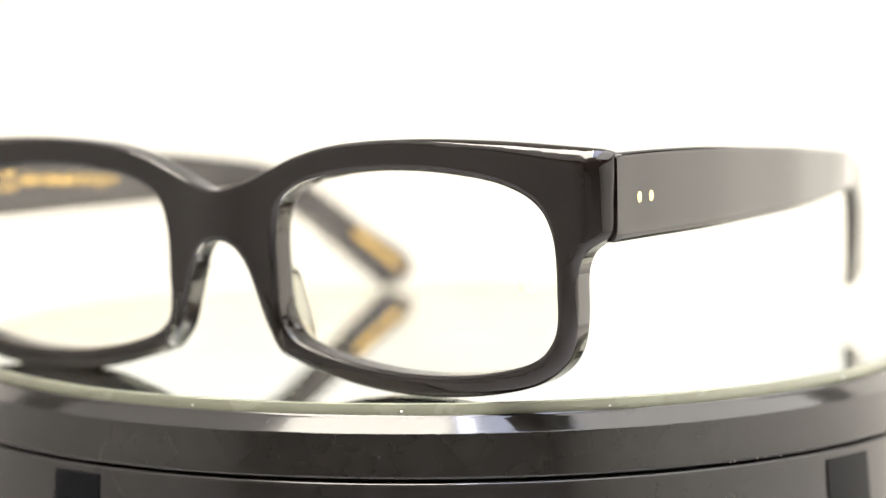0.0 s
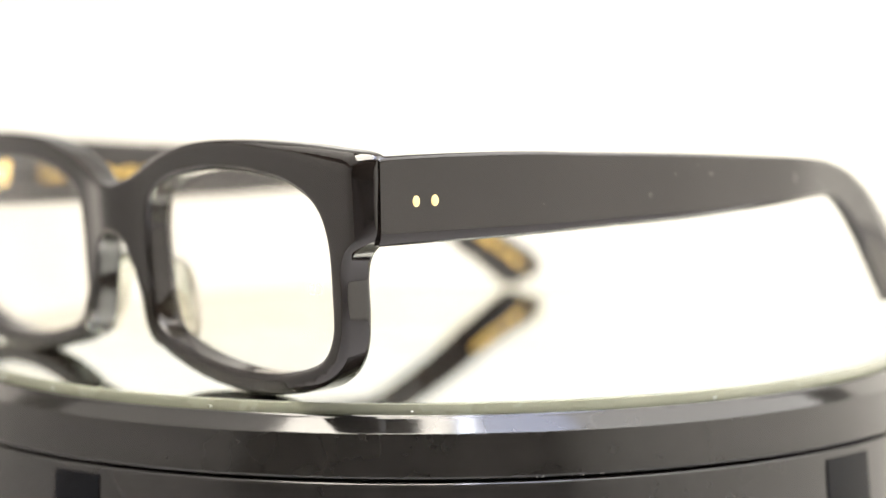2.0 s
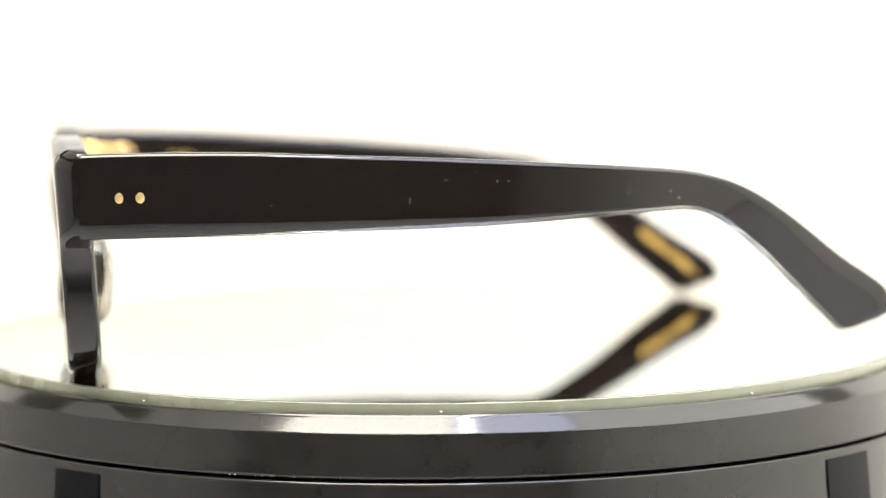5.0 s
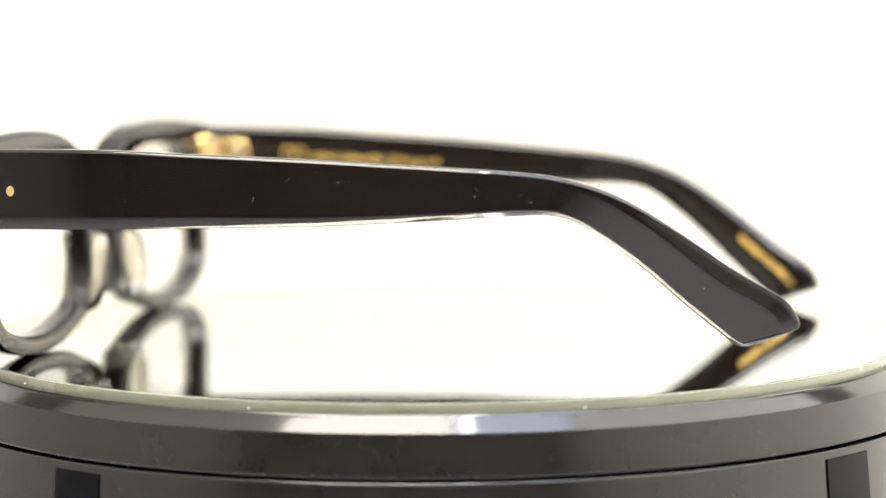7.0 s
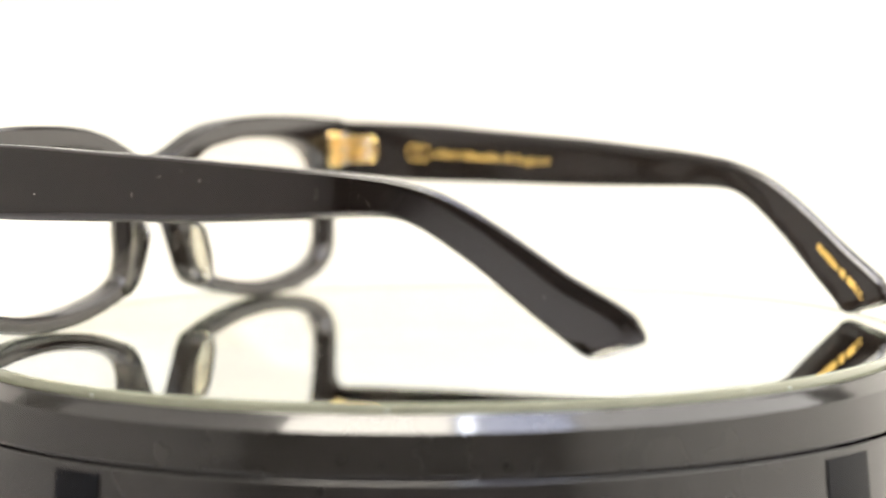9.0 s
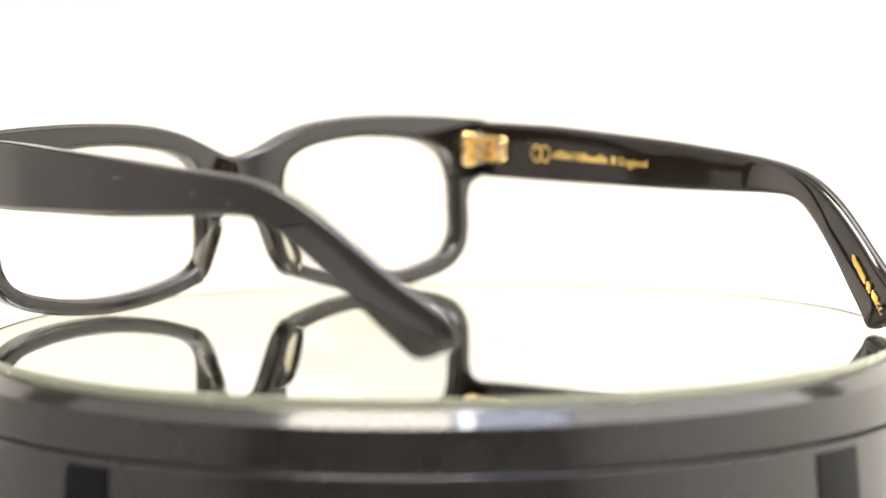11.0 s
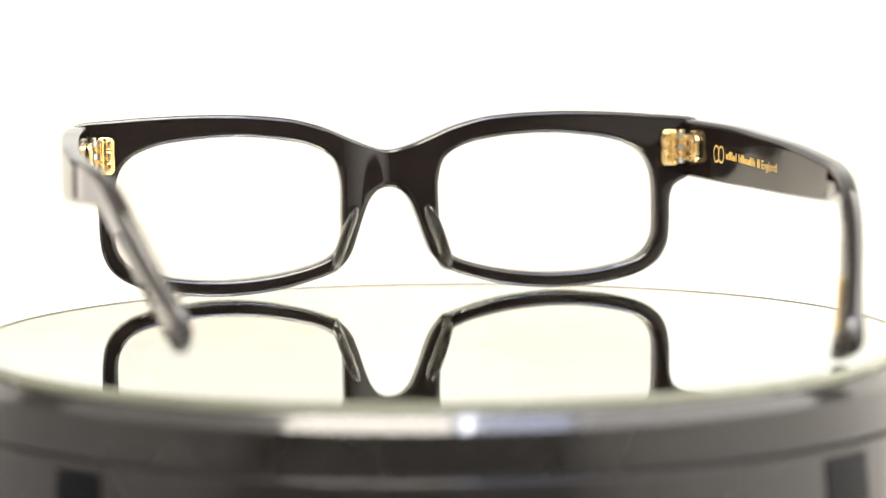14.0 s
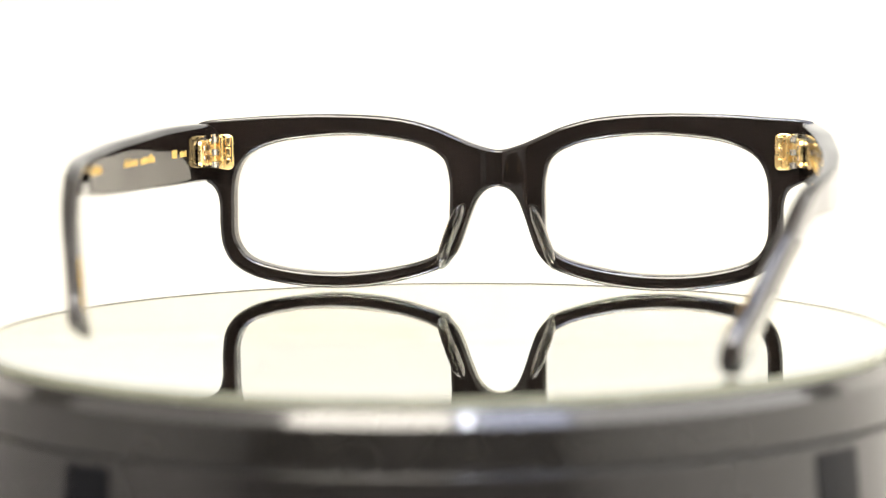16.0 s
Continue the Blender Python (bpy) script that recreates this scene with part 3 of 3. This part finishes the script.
def hinge(side):
    """Gold barrel hinge: a leaf on the front, a leaf on the temple, interleaved knuckles and a screw."""
    h = new("hinge")
    h.parent = glasses
    zc = 0.0317
    xc = 0.0642
    yb = bent(0.0645, zc) - THICK
    leaf = plate(0.0020, 0.0041, 0.0012, 0.0013, lambda u, w, d: (side * xc + u, yb + 0.0003 - d, zc + w))
    part("front_leaf", leaf, GOLD, h, "rounded gold hinge leaf on the frame front")
    for k in (-1, 0, 1):
        rib = plate(0.0006, 0.0010, 0.0002, 0.0004, lambda u, w, d: (side * (xc - 0.0008) + u, yb - 0.0009 - d, zc + k * 0.0025 + w))
        part("leaf_rib", rib, GOLD, h)
    bar = plate(0.00045, 0.0037, 0.0004, 0.0008, lambda u, w, d: (side * (xc + 0.0008) + u, yb - 0.0009 - d, zc + w))
    part("leaf_ridge", bar, GOLD, h)
    xi = temple_x(0.065) - temple_thick(0.065)
    yt = 0.0640
    tl = plate(0.0042, 0.0031, 0.0018, 0.0009, lambda u, w, d: (side * (xi + 0.0003 - d), yt + u, zc + w))
    part("temple_leaf", tl, GOLD, h, "rounded gold hinge leaf on the temple")
    for w0 in (-0.0012, 0.0012):
        slot = plate(0.0006, 0.00055, 0.0001, 0.0003, lambda u, w, d: (side * (xi - 0.0005 - d), yt + 0.0018 + u, zc + w0 + w))
        part("slot", slot, HOLE, h, "dark square hinge slot")
        rivet = bmesh.new()
        bmesh.ops.create_uvsphere(rivet, u_segments=12, v_segments=8, radius=0.0006)
        for v in rivet.verts:
            v.co = (side * (xi - 0.0006) + v.co.x * 0.4, yt - 0.0016 + v.co.y, zc + w0 + v.co.z)
        part("rivet", rivet, STEEL, h, "small bright rivet head")
    for k in range(5):
        z0 = zc - 0.0036 + k * 0.00145
        kn = bmesh.new()
        bmesh.ops.create_cone(kn, cap_ends=True, segments=20, radius1=0.0011, radius2=0.0011, depth=0.0013)
        bmesh.ops.translate(kn, verts=kn.verts, vec=(side * (xi - 0.0010), 0.0684, z0 + 0.0007))
        if k % 2 == 0:
            add_box(kn, sorted_lo(side * 0.0655, side * (xi - 0.0006), 0.0680, yb, z0), sorted_hi(side * 0.0655, side * (xi - 0.0006), 0.0680, yb, z0 + 0.0013))
        else:
            add_box(kn, sorted_lo(side * (xi - 0.0016), side * xi, 0.0660, 0.0680, z0), sorted_hi(side * (xi - 0.0016), side * xi, 0.0660, 0.0680, z0 + 0.0013))
        part("knuckle", kn, GOLD if k % 2 else STEEL, h)
    sc = bmesh.new()
    bmesh.ops.create_cone(sc, cap_ends=True, segments=16, radius1=0.0007, radius2=0.0008, depth=0.0005)
    bmesh.ops.translate(sc, verts=sc.verts, vec=(side * (xi - 0.0010), 0.0684, zc + 0.0039))
    part("screw", sc, STEEL, h, "small steel hinge screw")


def sorted_lo(x0, x1, y0, y1, z):
    return (min(x0, x1), min(y0, y1), z)


def sorted_hi(x0, x1, y0, y1, z):
    return (max(x0, x1), max(y0, y1), z)


hinge(1)
hinge(-1)


def stamp_bar(bm, side, y0, y1, z0, z1, lift=0.00008):
    """A raised foil bar on a temple's inner face, between y0 and y1."""
    steps = max(1, int(abs(y1 - y0) / 0.002))
    cols = []
    for i in range(steps + 1):
        y = y0 + (y1 - y0) * i / steps
        x = temple_x(y, side) - temple_thick(y - 0.003 * (y < -0.04), side)
        cols.append([bm.verts.new((side * (x + o), y, z + drop(side, y))) for o, z in ((0.0003, z0), (-lift, z0), (-lift, z1), (0.0003, z1))])
    for a, b in zip(cols, cols[1:]):
        for j in range(3):
            bm.faces.new((a[j], b[j], b[j + 1], a[j + 1]))
    bm.faces.new(cols[0])
    bm.faces.new(cols[-1][::-1])


def stamp_ring(bm, side, yc, zc, r, wide, gap=None, lift=0.00008):
    n = 28
    span = range(n) if gap is None else range(3, n - 3)
    for i in span:
        q = []
        for k in (i, i + 1):
            a = 2 * math.pi * k / n + (gap or 0)
            for rr in (r, r - wide):
                y, z = yc + 0.8 * rr * math.cos(a), zc + rr * math.sin(a)
                q.append(bm.verts.new((side * (temple_x(y, side) - temple_thick(y, side) - lift), y, z + drop(side, y))))
        bm.faces.new((q[0], q[1], q[3], q[2]))


def stamp_word(side, a, b, z0, text, owner):
    """A word in foil on the inner face, from y = a back to y = b."""
    cu = bpy.data.curves.new("word", "FONT")
    cu.body = text
    ob = bpy.data.objects.new("word", cu)
    scene.collection.objects.link(ob)
    me = bpy.data.meshes.new_from_object(ob.evaluated_get(bpy.context.evaluated_depsgraph_get()))
    bm = bmesh.new()
    bm.from_mesh(me)
    bpy.data.objects.remove(ob)
    bpy.data.curves.remove(cu)
    bpy.data.meshes.remove(me)
    right = max(v.co.x for v in bm.verts)
    for v in bm.verts:
        y = a + (b - a) * v.co.x / right
        v.co = (side * (temple_x(y, side) - temple_thick(y) - 0.00008), y, z0 + v.co.y * 0.0026 + drop(side, y))
    part("stamped_word", bm, FOIL, owner, "gold foil lettering", normals=False, smooth=0)


def stamping(side, owner):
    rnd = random.Random(7 if side > 0 else 9)
    if side > 0:
        bm = bmesh.new()
        stamp_ring(bm, side, 0.0508, 0.0320, 0.0020, 0.00042)
        stamp_ring(bm, side, 0.0482, 0.0320, 0.0020, 0.00042)
        part("emblem", bm, FOIL, owner, "two interlocked gold foil rings", normals=False, smooth=0)
        words = ((0.0455, 0.0394), (0.0385, 0.0285), (0.0274, 0.0257))
        stamp_word(side, 0.0251, 0.0164, 0.03085, "England", owner)
    else:
        words = ((0.0530, 0.0490), (0.0470, 0.0440), (0.0322, 0.0225), (0.0205, 0.0113), (-0.006, -0.014))
    for a, b in words:
        y = a
        while y > b + 0.0004:
            w = rnd.uniform(0.00035, 0.0006)
            tall = rnd.choice((0.0012, 0.0014, 0.0018))
            y1 = max(y - w, b)
            zc = 0.0316 + 0.0005 * (y - 0.0164) / 0.029 if side > 0 else 0.0327
            bm = bmesh.new()
            stamp_bar(bm, side, y, y1, zc - 0.0009, zc - 0.0009 + tall)
            y = y1 - 0.00036
            part("stamped_bar", bm, FOIL, owner, smooth=0)
    # a slanted row of small bars along the tip's inner face, with a wider mark at its end
    lead = 0.0 if side > 0 else 0.0023
    gaps = (8, 11)
    for i in range(15):
        if i in gaps:
            continue
        f = i / 14
        y, z = -0.0518 - 0.0090 * f + lead, 0.0185 - 0.0069 * f
        tall = rnd.choice((0.0014, 0.0016, 0.0018))
        bm = bmesh.new()
        stamp_bar(bm, side, y, y - 0.0005, z - tall / 2, z + tall / 2, 0.00016)
        part("stamped_bar", bm, FOIL, owner, smooth=0)
    if side > 0:
        bm = bmesh.new()
        for y, z in ((-0.0619, 0.0106), (-0.0627, 0.0098)):
            stamp_ring(bm, side, y, z, 0.0008, 0.0003, gap=math.pi)
        part("tip_mark", bm, FOIL, owner, "small gold foil mark", normals=False, smooth=0)


stamping(1, right_temple)
stamping(-1, left_temple)


# ---------------------------------------------------------------- what moves
def motions():
    spin = [(k * 0.5, SPIN * (REAR_AT - k * 0.5) + UNEVEN[k]) for k in range(33)]
    walk(glasses, [(t, pose(0, 0, 0.00003, STAND_LEAN) @ pose(0, 0, 0, 0, 0.35, a)) for t, a in spin])
    walk(platter, [(t, pose(0, 0, 0, 0, 0, a)) for t, a in spin])


motions()
